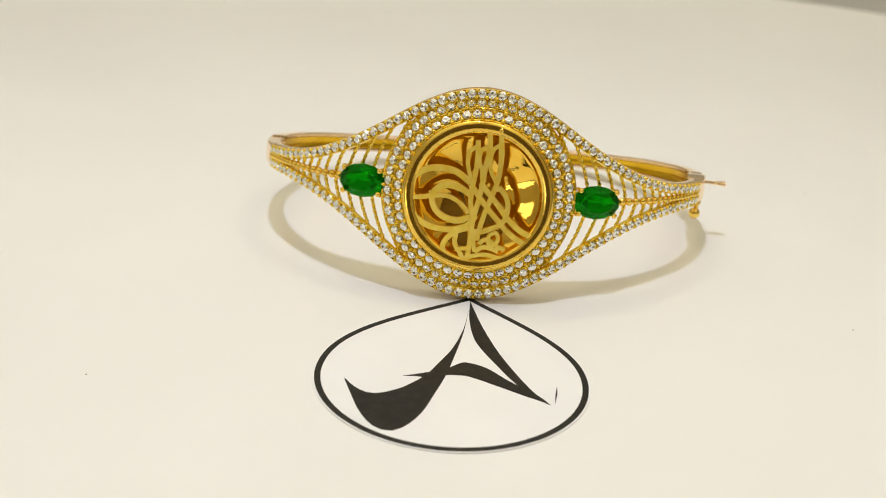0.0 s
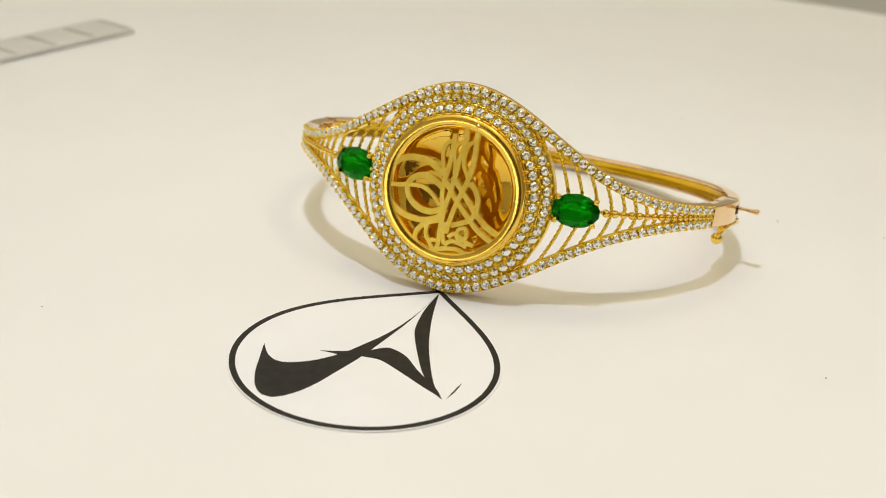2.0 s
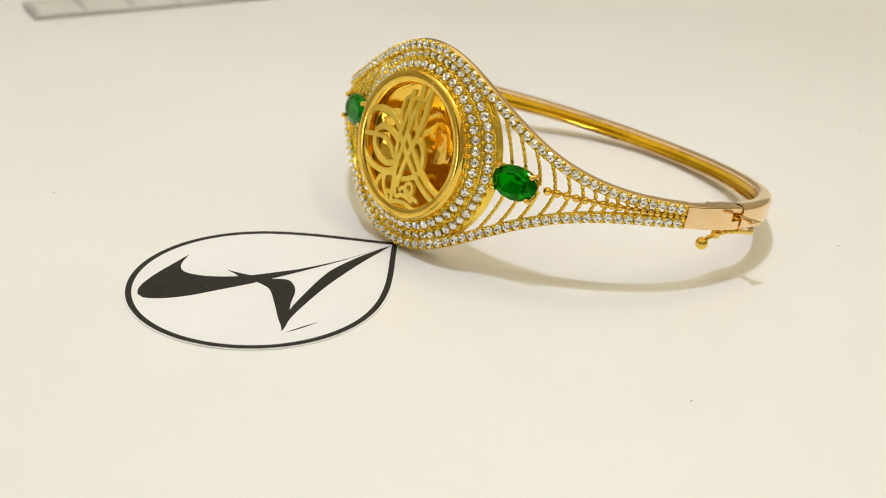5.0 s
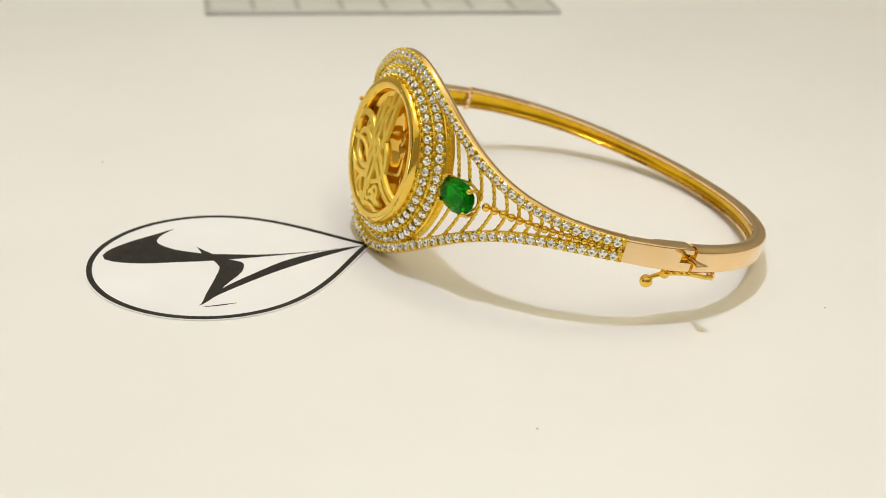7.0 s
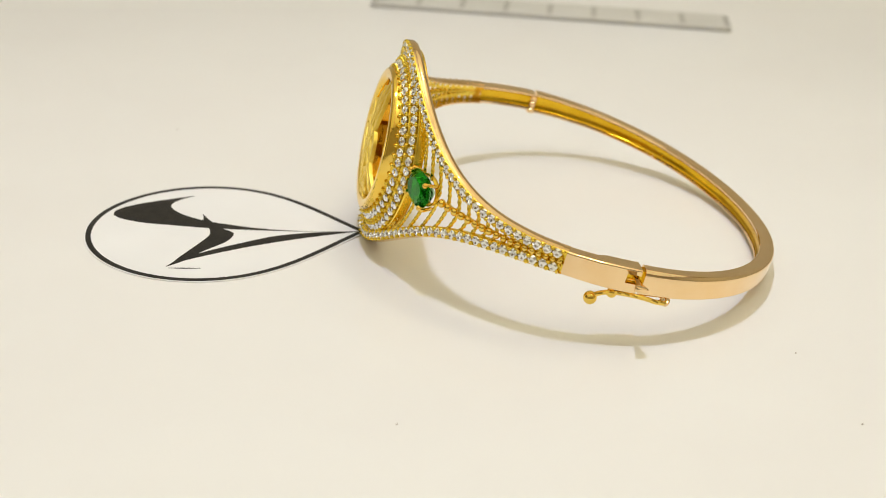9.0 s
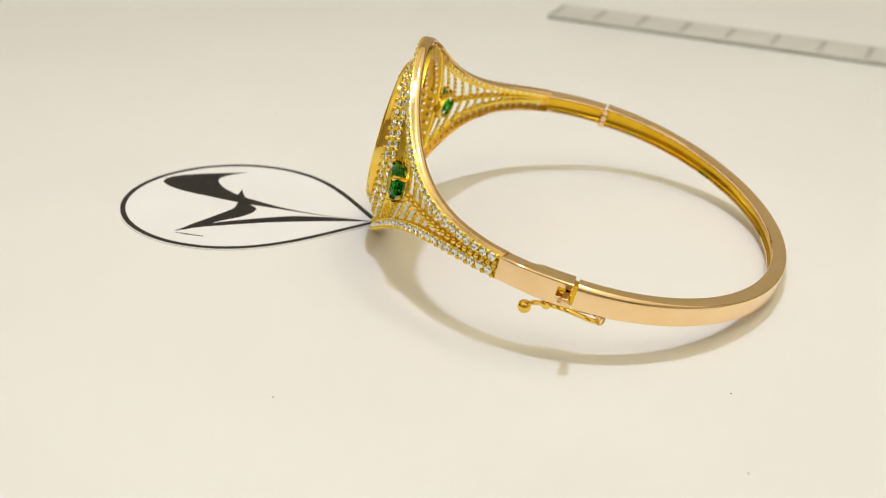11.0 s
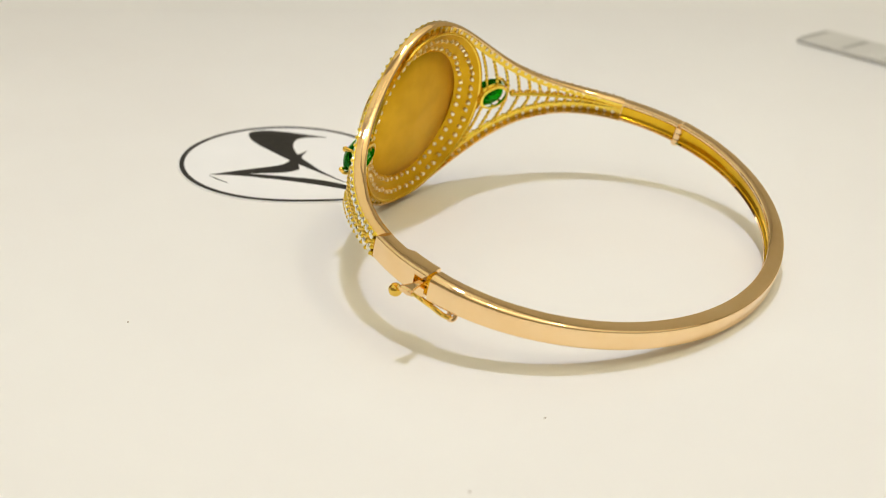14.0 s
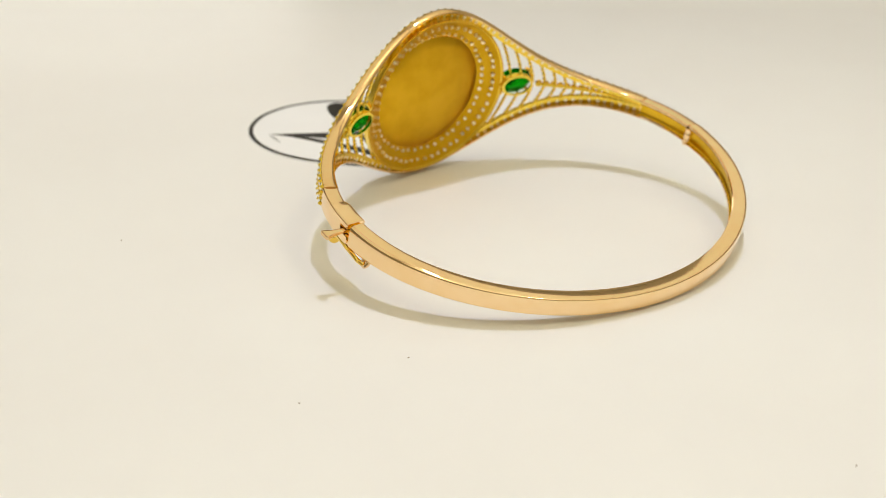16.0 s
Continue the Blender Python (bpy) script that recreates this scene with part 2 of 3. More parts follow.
def turned(name, profile, mat, n=128, x=0.0, y=0.0, smooth=35):
    """A round solid from (radius, height) pairs, closed at the axis."""
    bm = bmesh.new()
    rows = [[(x + r * math.cos(2 * math.pi * k / n), y + r * math.sin(2 * math.pi * k / n), z) for k in range(n)] for r, z in profile]
    rings(bm, rows)
    return finish(name, bm, mat, smooth)


def table():
    counter = bmesh.new()
    box(counter, -75, 75, -55, 75, -5.5, -1.6, 0.4, 3)
    top = structure("counter", counter, COUNTER, "grey shop counter under the round white board", "counter", 35)
    legs = bmesh.new()
    box(legs, -70, 70, -50, 70, FLOOR_Z * 100, -5.5)
    plinth = new("plinth", finish("plinth", legs, COUNTER, 0))
    plinth.parent = top
    me = turned("table_top", [(19.2, -1.6), (19.5, -1.45), (19.5, -0.2), (19.44, -0.06), (19.3, 0.0)], TABLE, x=1.0, y=1.0)
    tagged(new("table_top", me), "round glossy white lacquered display board", "table", kind="structure")


room()
south_wall()
dark_panel()
table()


# ---- the bangle ----
A, B = 2.9712, 2.5063       # half axes of the ring, centimetres
SKEW_X, SKEW_Y = 0.096, 0.0365  # the closed rear half stands a little askew
SIGMA, H_END, H_TOP = 0.3852, 0.1431, 1.1748
PAVE = 1.236               # angle at which the set front ends
ROW = 0.128                # width of one row of stones


def half(phi):
    """Half height of the front at an angle from its middle."""
    return H_END + H_TOP * math.exp(-phi * phi / (2 * SIGMA**2))


def ring(phi, h, off=0.0):
    """A point of the ring: angle from the front, height, distance out from the middle skin."""
    return Vector((*skin(phi), h + 0.075 * math.sin(phi) ** 2 + bent(phi, BENT_Z))) + outward(phi) * off


# departures of the worn, slightly bent ring from its even oval, in x, y and z
BENT_X = (0.1499, 0.1941, -0.0355, -0.2880, -0.1275, 0.0775)
BENT_Y = (-0.0836, 0.1126, 0.3283, -0.1069, -0.2093, -0.0352)
BENT_Z = (-0.1244, 0.0833, 0.3349, -0.1136, -0.2246, 0.0799)


def bent(phi, row):
    back, s = (1 - math.cos(phi)) / 2, math.sin(phi)
    return sum(c * back ** (1 + k // 2) * (s if k % 2 else 1) for k, c in enumerate(row))


def skin(phi):
    back = (1 - math.cos(phi)) / 2
    x = A * math.sin(phi) + SKEW_X * back**2 + bent(phi, BENT_X)
    return x, B - B * math.cos(phi) + SKEW_Y * math.sin(phi) * back + bent(phi, BENT_Y)


def outward(phi):
    (x0, y0), (x1, y1) = skin(phi - 1e-4), skin(phi + 1e-4)
    return Vector((y1 - y0, x0 - x1, 0)).normalized()


def lean(phi):
    """How much taller an even band stands where the edge climbs."""
    d = 1e-3
    ds = (ring(phi + d, 0) - ring(phi - d, 0)).length
    return math.sqrt(1 + ((half(phi + d) - half(phi - d)) / ds) ** 2)


bangle = new("bangle")
tagged(bangle, "gold hinged bangle with pierced medallion, clear and green stones", "bracelet")
bangle.matrix_world = Matrix(((0.99947, 0.01073, 0.03088, 0.000167), (-0.01726, 0.97543, 0.21962, 0.002976), (-0.02777, -0.22004, 0.97510, 0.012914), (0, 0, 0, 1)))


def brilliant(foot_at, foot_long):
    """A round clear stone, about 1.2 mm across, its table towards +z, with the star, kite and girdle facets of its crown."""
    bm = bmesh.new()
    n = 8
    at = lambda rad, z, step: [bm.verts.new((rad * math.cos(2 * math.pi * (k + step) / n), rad * math.sin(2 * math.pi * (k + step) / n), z)) for k in range(n)]
    top, kite, rim, low = at(0.031, 0.0195, 0), at(0.046, 0.0135, 0.5), at(0.0605, 0.001, 0), at(0.0605, -0.002, 0)
    culet = bm.verts.new((0, 0, -0.024))
    well = bm.verts.new((0, 0, 0.0125))
    for k in range(n):
        j, h = (k + 1) % n, (k - 1) % n
        bm.faces.new((top[k], top[j], well))
        bm.faces.new((top[k], kite[k], top[j]))
        bm.faces.new((top[k], kite[h], rim[k], kite[k]))
        bm.faces.new((kite[k], rim[k], rim[j]))
        bm.faces.new((rim[k], low[k], low[j], rim[j]))
        bm.faces.new((low[k], culet, low[j]))
    # blunt foot that shows on the back of the setting
    known = set(bm.faces)
    bmesh.ops.create_cone(bm, segments=8, radius1=0.034, radius2=0.026, depth=foot_long, cap_ends=True, matrix=Matrix.Translation((0, 0, foot_at)) @ Matrix.Rotation(math.pi, 4, "X"))
    for f in bm.faces:
        if f not in known:
            f.material_index = 1
    me = finish("stone", bm, STONE, 0)
    me.materials.append(FOOT)
    return me


RING_STONE, BORDER_STONE = brilliant(-0.094, 0.08), brilliant(-0.066, 0.038)


def set_stone(mesh, parent, place, normal, turn):
    ob = new("stone", mesh)
    ob.parent = parent
    normal = Vector(normal).normalized() + Vector([random.uniform(-0.14, 0.14) for _ in range(3)])
    q = normal.to_track_quat("Z", "Y").to_matrix().to_4x4()
    ob.matrix_basis = Matrix.Translation(Vector(place) * CM) @ q @ Matrix.Rotation(turn, 4, "Z")
    return ob


def border(sign, name, label):
    """The edge of the set front: a face for the stones and a polished flange behind it."""
    bm = bmesh.new()
    rows, n = [], 150
    for i in range(n + 1):
        phi = -PAVE + 2 * PAVE * i / n
        k = lean(phi)
        h = half(phi)
        w = ROW * k
        rim = -0.02 - 0.075 * (abs(phi) / PAVE) ** 1.5
        prof = [(-0.002, 0.082), (-0.008, 0.09), (-0.016, 0.04), (-w, 0.04), (-w, 0.03), (-0.035 * k, 0.035), (-0.035 * k, rim), (-0.022, rim - 0.004), (-0.008, rim + 0.004)] + [(0.016 * math.sin(math.pi * (0.1 + 0.86 * u)) - 0.004, rim + 0.016 + (0.064 - rim) * u) for u in (0, 0.14, 0.3, 0.5, 0.7, 0.86, 1.0)]
        rows.append([ring(phi, sign * (h + dh), off) for dh, off in prof])
    rings(bm, rows)
    rail = part(name, bm, FLANGE, bangle, label, 30)
    face = bmesh.new()
    rows = []
    for i in range(n + 1):
        phi = -PAVE + 2 * PAVE * i / n
        k, h = lean(phi), half(phi)
        w = ROW * k
        prof = [(-0.006, 0.088), (-0.009, 0.1), (-0.014, 0.099), (-0.022, 0.074), (-w + 0.022, 0.074), (-w + 0.014, 0.094), (-w, 0.096), (-w - 0.004, 0.088), (-w - 0.004, 0.026), (-0.04 * k, 0.024)]
        rows.append([ring(phi, sign * (h + dh), off) for dh, off in prof])
    rings(face, rows)
    bed = part("stone_bed", face, GOLD, rail, "textured yellow gold stone bed")
    # stones at even steps along the row
    fine = [-PAVE + 0.02 + (2 * PAVE - 0.04) * i / 2000 for i in range(2001)]
    mid = lambda p: ring(p, sign * (half(p) - ROW * lean(p) * 0.52), 0.1)
    run = [0.0]
    for a, b in zip(fine, fine[1:]):
        run.append(run[-1] + (mid(b) - mid(a)).length)
    count = round(run[-1] / 0.124)
    beads = bmesh.new()
    for i in range(count):
        phi = float(np.interp((i + 0.5) / count * run[-1], run, fine))
        set_stone(BORDER_STONE, rail, mid(phi), outward(phi), random.uniform(0, 3))
        for s in (0.2, 0.84):
            p = float(np.interp((i + 1) / count * run[-1], run, fine))
            bead_data(beads, ring(p, sign * (half(p) - ROW * lean(p) * s), 0.106), outward(p), 0.029)
    tagged(part("bead_work", beads, GOLD, rail, "tiny gold beads holding the stones", 60), kind="stuff")


border(1, "upper_border", "polished upper edge of the front")
border(-1, "lower_border", "polished lower edge of the front")


# the medallion, about the y axis of the bangle, its front towards -y
def sag(x, z=0.0):
    return 0.04 + 0.5 * (B - B * math.sqrt(max(0.0, 1 - (x / A) ** 2)))


def level(x, z=0.0):
    return 0.0


def ripple(x, z):
    """Slight unevenness of the hand-polished dish."""
    return 0.009 * math.sin(7 * x + 3 * z) + 0.008 * math.sin(10 * z - 4 * x + 1.3)


def medallion():
    bm = bmesh.new()
    prof = [(0.925, -0.185), (0.938, -0.215), (0.95, -0.209), (0.958, -0.182), (1.064, -0.121), (1.069, -0.138), (1.077, -0.142), (1.085, -0.134), (1.092, -0.104), (1.196, -0.044), (1.203, -0.062), (1.214, -0.063), (1.224, -0.05), (1.224, 0.05), (1.20, 0.055), (1.17, 0.025), (1.10, -0.015), (0.925, -0.105)]
    revolve(bm, prof, 120, sag)
    plate_ob = part("pave_ring", bm, GOLD, bangle, "round gold ring set with two rows of clear stones", 30)
    beads = bmesh.new()
    for r, count, y in ((1.01, 48, -0.183), (1.145, 56, -0.105)):
        for k in range(count):
            a = 2 * math.pi * (k + (0.5 if r > 1.1 else 0.2)) / count
            x, z = r * math.sin(a), r * math.cos(a)
            slope = Vector((0.58 * math.sin(a), -1, 0.58 * math.cos(a)))
            slope.x += 0.12 * x
            set_stone(RING_STONE, plate_ob, (x, y + sag(x) + 0.006, z), slope, random.uniform(0, 3))
            b = a + math.pi / count
            for d in (-0.05, 0.05):
                x, z = (r + d) * math.sin(b), (r + d) * math.cos(b)
                bead_data(beads, (x, y + sag(x) + 0.58 * d - 0.006, z), slope, 0.032)
    tagged(part("bead_work", beads, GOLD, plate_ob, "tiny gold beads holding the stones", 60), kind="stuff")
    bm = bmesh.new()
    revolve(bm, [(0.885, -0.118), (0.925, -0.1), (1.10, -0.011), (1.17, 0.029), (1.21, 0.059), (1.222, 0.056), (1.18, 0.023), (1.10, -0.024), (0.89, -0.128)], 120, sag)
    part("ring_back", bm, BACK, plate_ob, "satin gold back of the set ring", 30)
    # bezel, cup and back
    bm = bmesh.new()
    revolve(bm, [(0.940, -0.13), (0.938, -0.180), (0.933, -0.208), (0.922, -0.228), (0.906, -0.2385), (0.884, -0.2425), (0.858, -0.2435), (0.832, -0.2415), (0.806, -0.235), (0.784, -0.221), (0.768, -0.196), (0.757, -0.15), (0.755, -0.05), (0.83, -0.04), (0.93, -0.06)], 120, level)
    part("bezel", bm, BEZEL, bangle, "broad polished gold rim")
    bm = bmesh.new()
    prof = [(0.775, -0.135), (0.765, -0.125), (0.752, -0.115)] + [(r, -0.112 + 0.125 * (1 - (r / 0.75) ** 2)) for r in (0.72, 0.66, 0.58, 0.5, 0.4, 0.3, 0.2, 0.1, 0.002)] + [(0.002, 0.022), (0.6, -0.005), (0.74, -0.035), (0.785, -0.085)]
    revolve(bm, prof, 96, ripple)
    part("cup", bm, CUP, bangle, "mirror-polished gold dish behind the ornament")
    bm = bmesh.new()
    revolve(bm, [(0.002, 0.025), (0.002, 0.045), (0.45, 0.03), (0.74, -0.005), (0.885, -0.04), (0.908, -0.062), (0.90, -0.08), (0.6, 0.0)], 96, level)
    part("back_plate", bm, BACK, bangle, "satin gold back plate, slightly domed")


medallion()


def dome(x, z):
    return -0.195 - 0.11 * max(0.0, 1 - (x * x + z * z) / 0.80)


STROKES = [
    (0.070, [(-0.107, 0.174), (-0.305, 0.293), (-0.534, 0.312), (-0.714, 0.252), (-0.832, 0.116), (-0.863, -0.076), (-0.79, -0.264), (-0.64, -0.39), (-0.42, -0.438), (-0.214, -0.41), (-0.07, -0.326), (-0.012, -0.221)]),
    (0.072, [(-0.077, 0.017), (-0.216, 0.093), (-0.377, 0.119), (-0.509, 0.057), (-0.56, -0.066), (-0.498, -0.207), (-0.365, -0.292), (-0.211, -0.305), (-0.065, -0.241)]),
    (0.050, [(-0.86, -0.09), (-0.684, -0.065), (-0.515, -0.027), (-0.364, -0.019), (-0.219, -0.081), (-0.097, -0.202)]),
    (0.058, [(-0.064, 0.696), (-0.051, 0.505), (-0.058, 0.297), (-0.084, 0.086), (-0.079, -0.102), (-0.035, -0.259)]),
    (0.058, [(0.07, 0.792), (0.089, 0.608), (0.061, 0.412), (0.042, 0.203), (0.015, -0.009), (-0.025, -0.223), (-0.045, -0.436), (-0.052, -0.648), (-0.076, -0.821)]),
    (0.058, [(0.211, 0.819), (0.222, 0.649), (0.238, 0.43), (0.219, 0.22), (0.159, 0.005), (0.097, -0.197), (0.054, -0.391), (0.034, -0.534)]),
    (0.046, [(-0.056, 0.621), (-0.146, 0.557), (-0.168, 0.438), (-0.132, 0.289), (-0.095, 0.189)]),
    (0.046, [(0.079, 0.635), (-0.01, 0.571), (-0.025, 0.452), (0.014, 0.339), (0.027, 0.215)]),
    (0.046, [(0.214, 0.662), (0.138, 0.599), (0.109, 0.486), (0.123, 0.349), (0.2, 0.204), (0.232, 0.096)]),
    (0.062, [(-0.105, 0.153), (0.005, 0.025), (0.131, -0.123), (0.27, -0.264), (0.41, -0.404), (0.559, -0.502), (0.703, -0.551)]),
    (0.062, [(0.016, 0.186), (0.132, 0.059), (0.25, -0.069), (0.368, -0.212), (0.499, -0.332), (0.632, -0.41), (0.763, -0.461)]),
    (0.080, [(0.762, -0.454), (0.704, -0.558)]),
    (0.060, [(0.24, 0.153), (0.334, 0.051), (0.374, -0.071), (0.361, -0.212), (0.309, -0.302), (0.198, -0.369), (0.078, -0.423)]),
    (0.062, [(-0.051, -0.38), (-0.212, -0.438), (-0.327, -0.535), (-0.377, -0.667), (-0.316, -0.788), (-0.2, -0.833)]),
    (0.055, [(-0.224, -0.454), (-0.231, -0.596), (-0.156, -0.715), (-0.104, -0.824)]),
    (0.050, [(-0.052, -0.648), (-0.162, -0.659)]),
    (0.085, [(-0.348, -0.749), (-0.185, -0.846), (0.021, -0.882), (0.209, -0.878), (0.353, -0.792), (0.428, -0.707)]),
    (0.055, [(-0.068, -0.763), (0.053, -0.723), (0.191, -0.709), (0.32, -0.739), (0.401, -0.716)]),
    (0.050, [(0.067, -0.58), (0.13, -0.517), (0.215, -0.537), (0.305, -0.598), (0.391, -0.625)]),
    (0.055, [(0.022, -0.683), (0.112, -0.618), (0.21, -0.622), (0.311, -0.654)]),
    (0.046, [(0.179, -0.456), (0.259, -0.419), (0.295, -0.5), (0.247, -0.576), (0.175, -0.555), (0.179, -0.456)]),
    (0.050, [(0.006, -0.395), (-0.007, -0.538), (0.022, -0.683)]),
]


def stroke(bm, i):
    """One cut stroke of flat gold, bowed forward like a shallow dome."""
    width, pts = STROKES[i]
    line = spline(pts, 6)
    lift, rows = 0.0016 * (i % 6), []
    for k, p in enumerate(line):
        d = line[min(k + 1, len(line) - 1)] - line[max(k - 1, 0)]
        d = d / (np.linalg.norm(d) + 1e-9)
        s = np.array([-d[1], d[0]]) * width * 0.575
        row = []
        for f, y in ((1, 0.0), (0.86, -0.012), (-0.86, -0.012), (-1, 0.0), (-1, 0.035), (1, 0.035)):
            x, z = p + s * f
            row.append((x, dome(x, z) + y - lift, z))
        rows.append(row)
    rings(bm, rows)


def ornament():
    bm = bmesh.new()
    stroke(bm, 0)
    main = part("calligraphic_ornament", bm, SATIN, bangle, "satin gold pierced ornament of interlaced strokes", 40)
    for i in range(1, len(STROKES)):
        bm = bmesh.new()
        stroke(bm, i)
        part("stroke", bm, SATIN, main, smooth=40)
    bm = bmesh.new()
    ball(bm, (0.205, -0.225, 0.832), 0.036)
    part("rivet", bm, BRIGHT, bangle, "small polished rivet holding the ornament")


ornament()


# green stones and the web of wires on either side
GEM = 0.496                # angle of a green stone
WIRES = [0.41, 0.47, 0.531, 0.594, 0.658, 0.719, 0.775, 0.828, 0.877, 0.923, 0.965, 1.004, 1.04]


def oval(rx, rz, n=24, turn=0.0):
    return [(rx * math.cos(2 * math.pi * (k + turn) / n), rz * math.sin(2 * math.pi * (k + turn) / n)) for k in range(n)]


def green_stone(side):
    m = Matrix.Translation(ring(side * GEM, 0.0, 0.135)) @ outward(side * GEM * 0.6).to_track_quat("Z", "Y").to_matrix().to_4x4() @ Matrix.Scale(1.07, 4)
    # the long way of the stone lies along the ring
    along = (m.to_3x3().inverted() @ Vector((0, 0, 1)))
    m = m @ Matrix.Rotation(math.atan2(along.y, along.x) - math.pi / 2, 4, "Z")
    put = lambda bm: bmesh.ops.transform(bm, matrix=m, verts=bm.verts)
    bm = bmesh.new()
    cut = ((0.090, 0.012, -0.165, 0), (0.150, 0.080, -0.125, 0.5), (0.232, 0.152, -0.066, 0), (0.288, 0.200, -0.004, 0.5), (0.288, 0.200, 0.006, 0.5), (0.262, 0.178, 0.032, 0), (0.185, 0.118, 0.070, 0.5))
    rows = [[(x, y, z) for x, y in oval(rx, ry, 14, t)] for rx, ry, z, t in cut]
    rings(bm, rows)
    put(bm)
    setting = bmesh.new()
    rows = []
    for k in range(32):
        a = 2 * math.pi * k / 32
        c, s = math.cos(a), math.sin(a)
        rows.append([(rx * c, ry * s, z) for rx, ry, z in ((0.236, 0.158, -0.094), (0.254, 0.174, -0.088), (0.258, 0.176, -0.112), (0.244, 0.164, -0.15), (0.205, 0.130, -0.155), (0.215, 0.142, -0.12))])
    rings(setting, rows, closed_rows=True)
    put(setting)
    holder = part("stone_setting", setting, GOLD, bangle, "open gold oval setting with four claws")
    part("green_stone", bm, GREEN, holder, "faceted oval deep green stone", 0)
    for x, y in ((0.22, 0.135), (-0.22, 0.135), (0.22, -0.135), (-0.22, -0.135)):
        claw = bmesh.new()
        tube(claw, spline([(x * 0.95, y * 0.97, -0.10), (x * 1.05, y * 1.08, -0.03), (x * 1.08, y * 1.12, 0.02), (x * 1.0, y * 1.02, 0.048)], 4), 0.022, 8)
        ball(claw, (x * 0.99, y * 1.0, 0.05), 0.034, 12, 8)
        put(claw)
        part("claw", claw, BRIGHT, holder)
    return holder


def web(side):
    green_stone(side)
    for i, phi in enumerate(WIRES):
        for up in (1, -1):
            reach = lambda p: half(p) - ROW * lean(p) * 0.85
            top = phi
            for _ in range(12):
                top = phi - 0.33 * reach(top) / 2.75
            h_end = reach(top)
            h0 = max(0.01, 0.19 * math.sqrt(max(0.0, 1 - ((phi - GEM) / 0.105) ** 2)) - 0.03)
            pts = []
            for k in range(33):
                u = k / 32
                h = h0 + (h_end - h0) * u
                f = (h / h_end) ** 1.6 if h_end > 0 else 0
                pts.append(ring(side * (phi + (top - phi) * f), up * h, 0.05))
            bm = bmesh.new()
            tube(bm, pts, 0.022, 8, 6.5, 0.22)
            part("wire", bm, GOLD, bangle, smooth=60)
    line = bmesh.new()
    tube(line, [ring(side * (0.61 + (PAVE - 0.61) * k / 30), 0.0, 0.04) for k in range(31)], 0.022, 8)
    rib = part("middle_rib", line, GOLD, bangle, "thin gold rib carrying a row of graded beads")
    phi, r = 0.63, 0.053
    while phi < PAVE - 0.02:
        bm = bmesh.new()
        ball(bm, ring(side * phi, 0.0, 0.085), r, 12, 8)
        part("bead", bm, BRIGHT, rib)
        step = 2 * r * 1.06
        phi += step / 2.8
        r = max(0.035, r * 0.98)


web(1)
web(-1)


# ---- the plain band, its hinge and clasp ----
def corner(h, o, b, sz, so, n=5):
    """Points of a rounded edge, with close neighbours on both flats that keep these flat."""
    pts = [(b + 0.012, 0.0)] + [(b * (1 - math.sin(a)), b * (1 - math.cos(a))) for a in (math.pi / 2 * k / n for k in range(n + 1))] + [(0.0, b + 0.012)]
    return [(h - sz * dz, o - so * do) for dz, do in pts]


def band(bm, phi0, phi1, height, thick, n=60, edge=lambda u: 0.022):
    """A hollow-backed band: flat outside with rounded edges, and rims on its inner side."""
    rows = []
    for i in range(n + 1):
        u = i / n
        phi = phi0 + (phi1 - phi0) * u
        h, t, b = height(u) / 2, thick(u), edge(u)
        o = 0.1
        upper = corner(h, o, b, 1, 1)
        lower = corner(-h, o, min(b, 0.03), -1, 1)[::-1]
        prof = lower + [(0, o + 0.004)] + upper + [(h, o - t + 0.016), (h - 0.004, o - t), (h - 0.016, o - t - 0.006), (h - 0.04, o - t), (h - 0.045, o - t + 0.05), (-h + 0.045, o - t + 0.05), (-h + 0.04, o - t), (-h + 0.016, o - t - 0.006), (-h + 0.004, o - t), (-h, o - t + 0.016)]
        rows.append([ring(phi, z, off) for z, off in prof])
    rings(bm, rows)


SEAM = 1.555
bm = bmesh.new()
band(bm, PAVE - 0.004, SEAM - 0.06, lambda u: 0.285 + 0.02 * u, lambda u: 0.19 + (0.05 if u > 0.62 else 0.05 * max(0, (u - 0.5) / 0.12)))
front_band = part("clasp_shoulder", bm, ROSE, bangle, "polished rose gold shoulder ending in the clasp box", 32)
bm = bmesh.new()
band(bm, -1.584, -PAVE + 0.004, lambda u: 0.275, lambda u: 0.19)
part("hinge_shoulder", bm, ROSE, bangle, "polished rose gold shoulder at the hinge", 32)
bm = bmesh.new()
taper = lambda u: 0.235 + 0.078 * abs(2 * u - 1) ** 2.2
band(bm, SEAM + 0.018, 2 * math.pi - 1.597, taper, lambda u: 0.19, 160, lambda u: 0.022 + 0.045 * math.exp(-(u / 0.16) ** 2) + 0.02 * math.exp(-((1 - u) / 0.1) ** 2))
part("rear_band", bm, ROSE, bangle, "polished rose gold rear half of the bangle, hollow inside", 32)

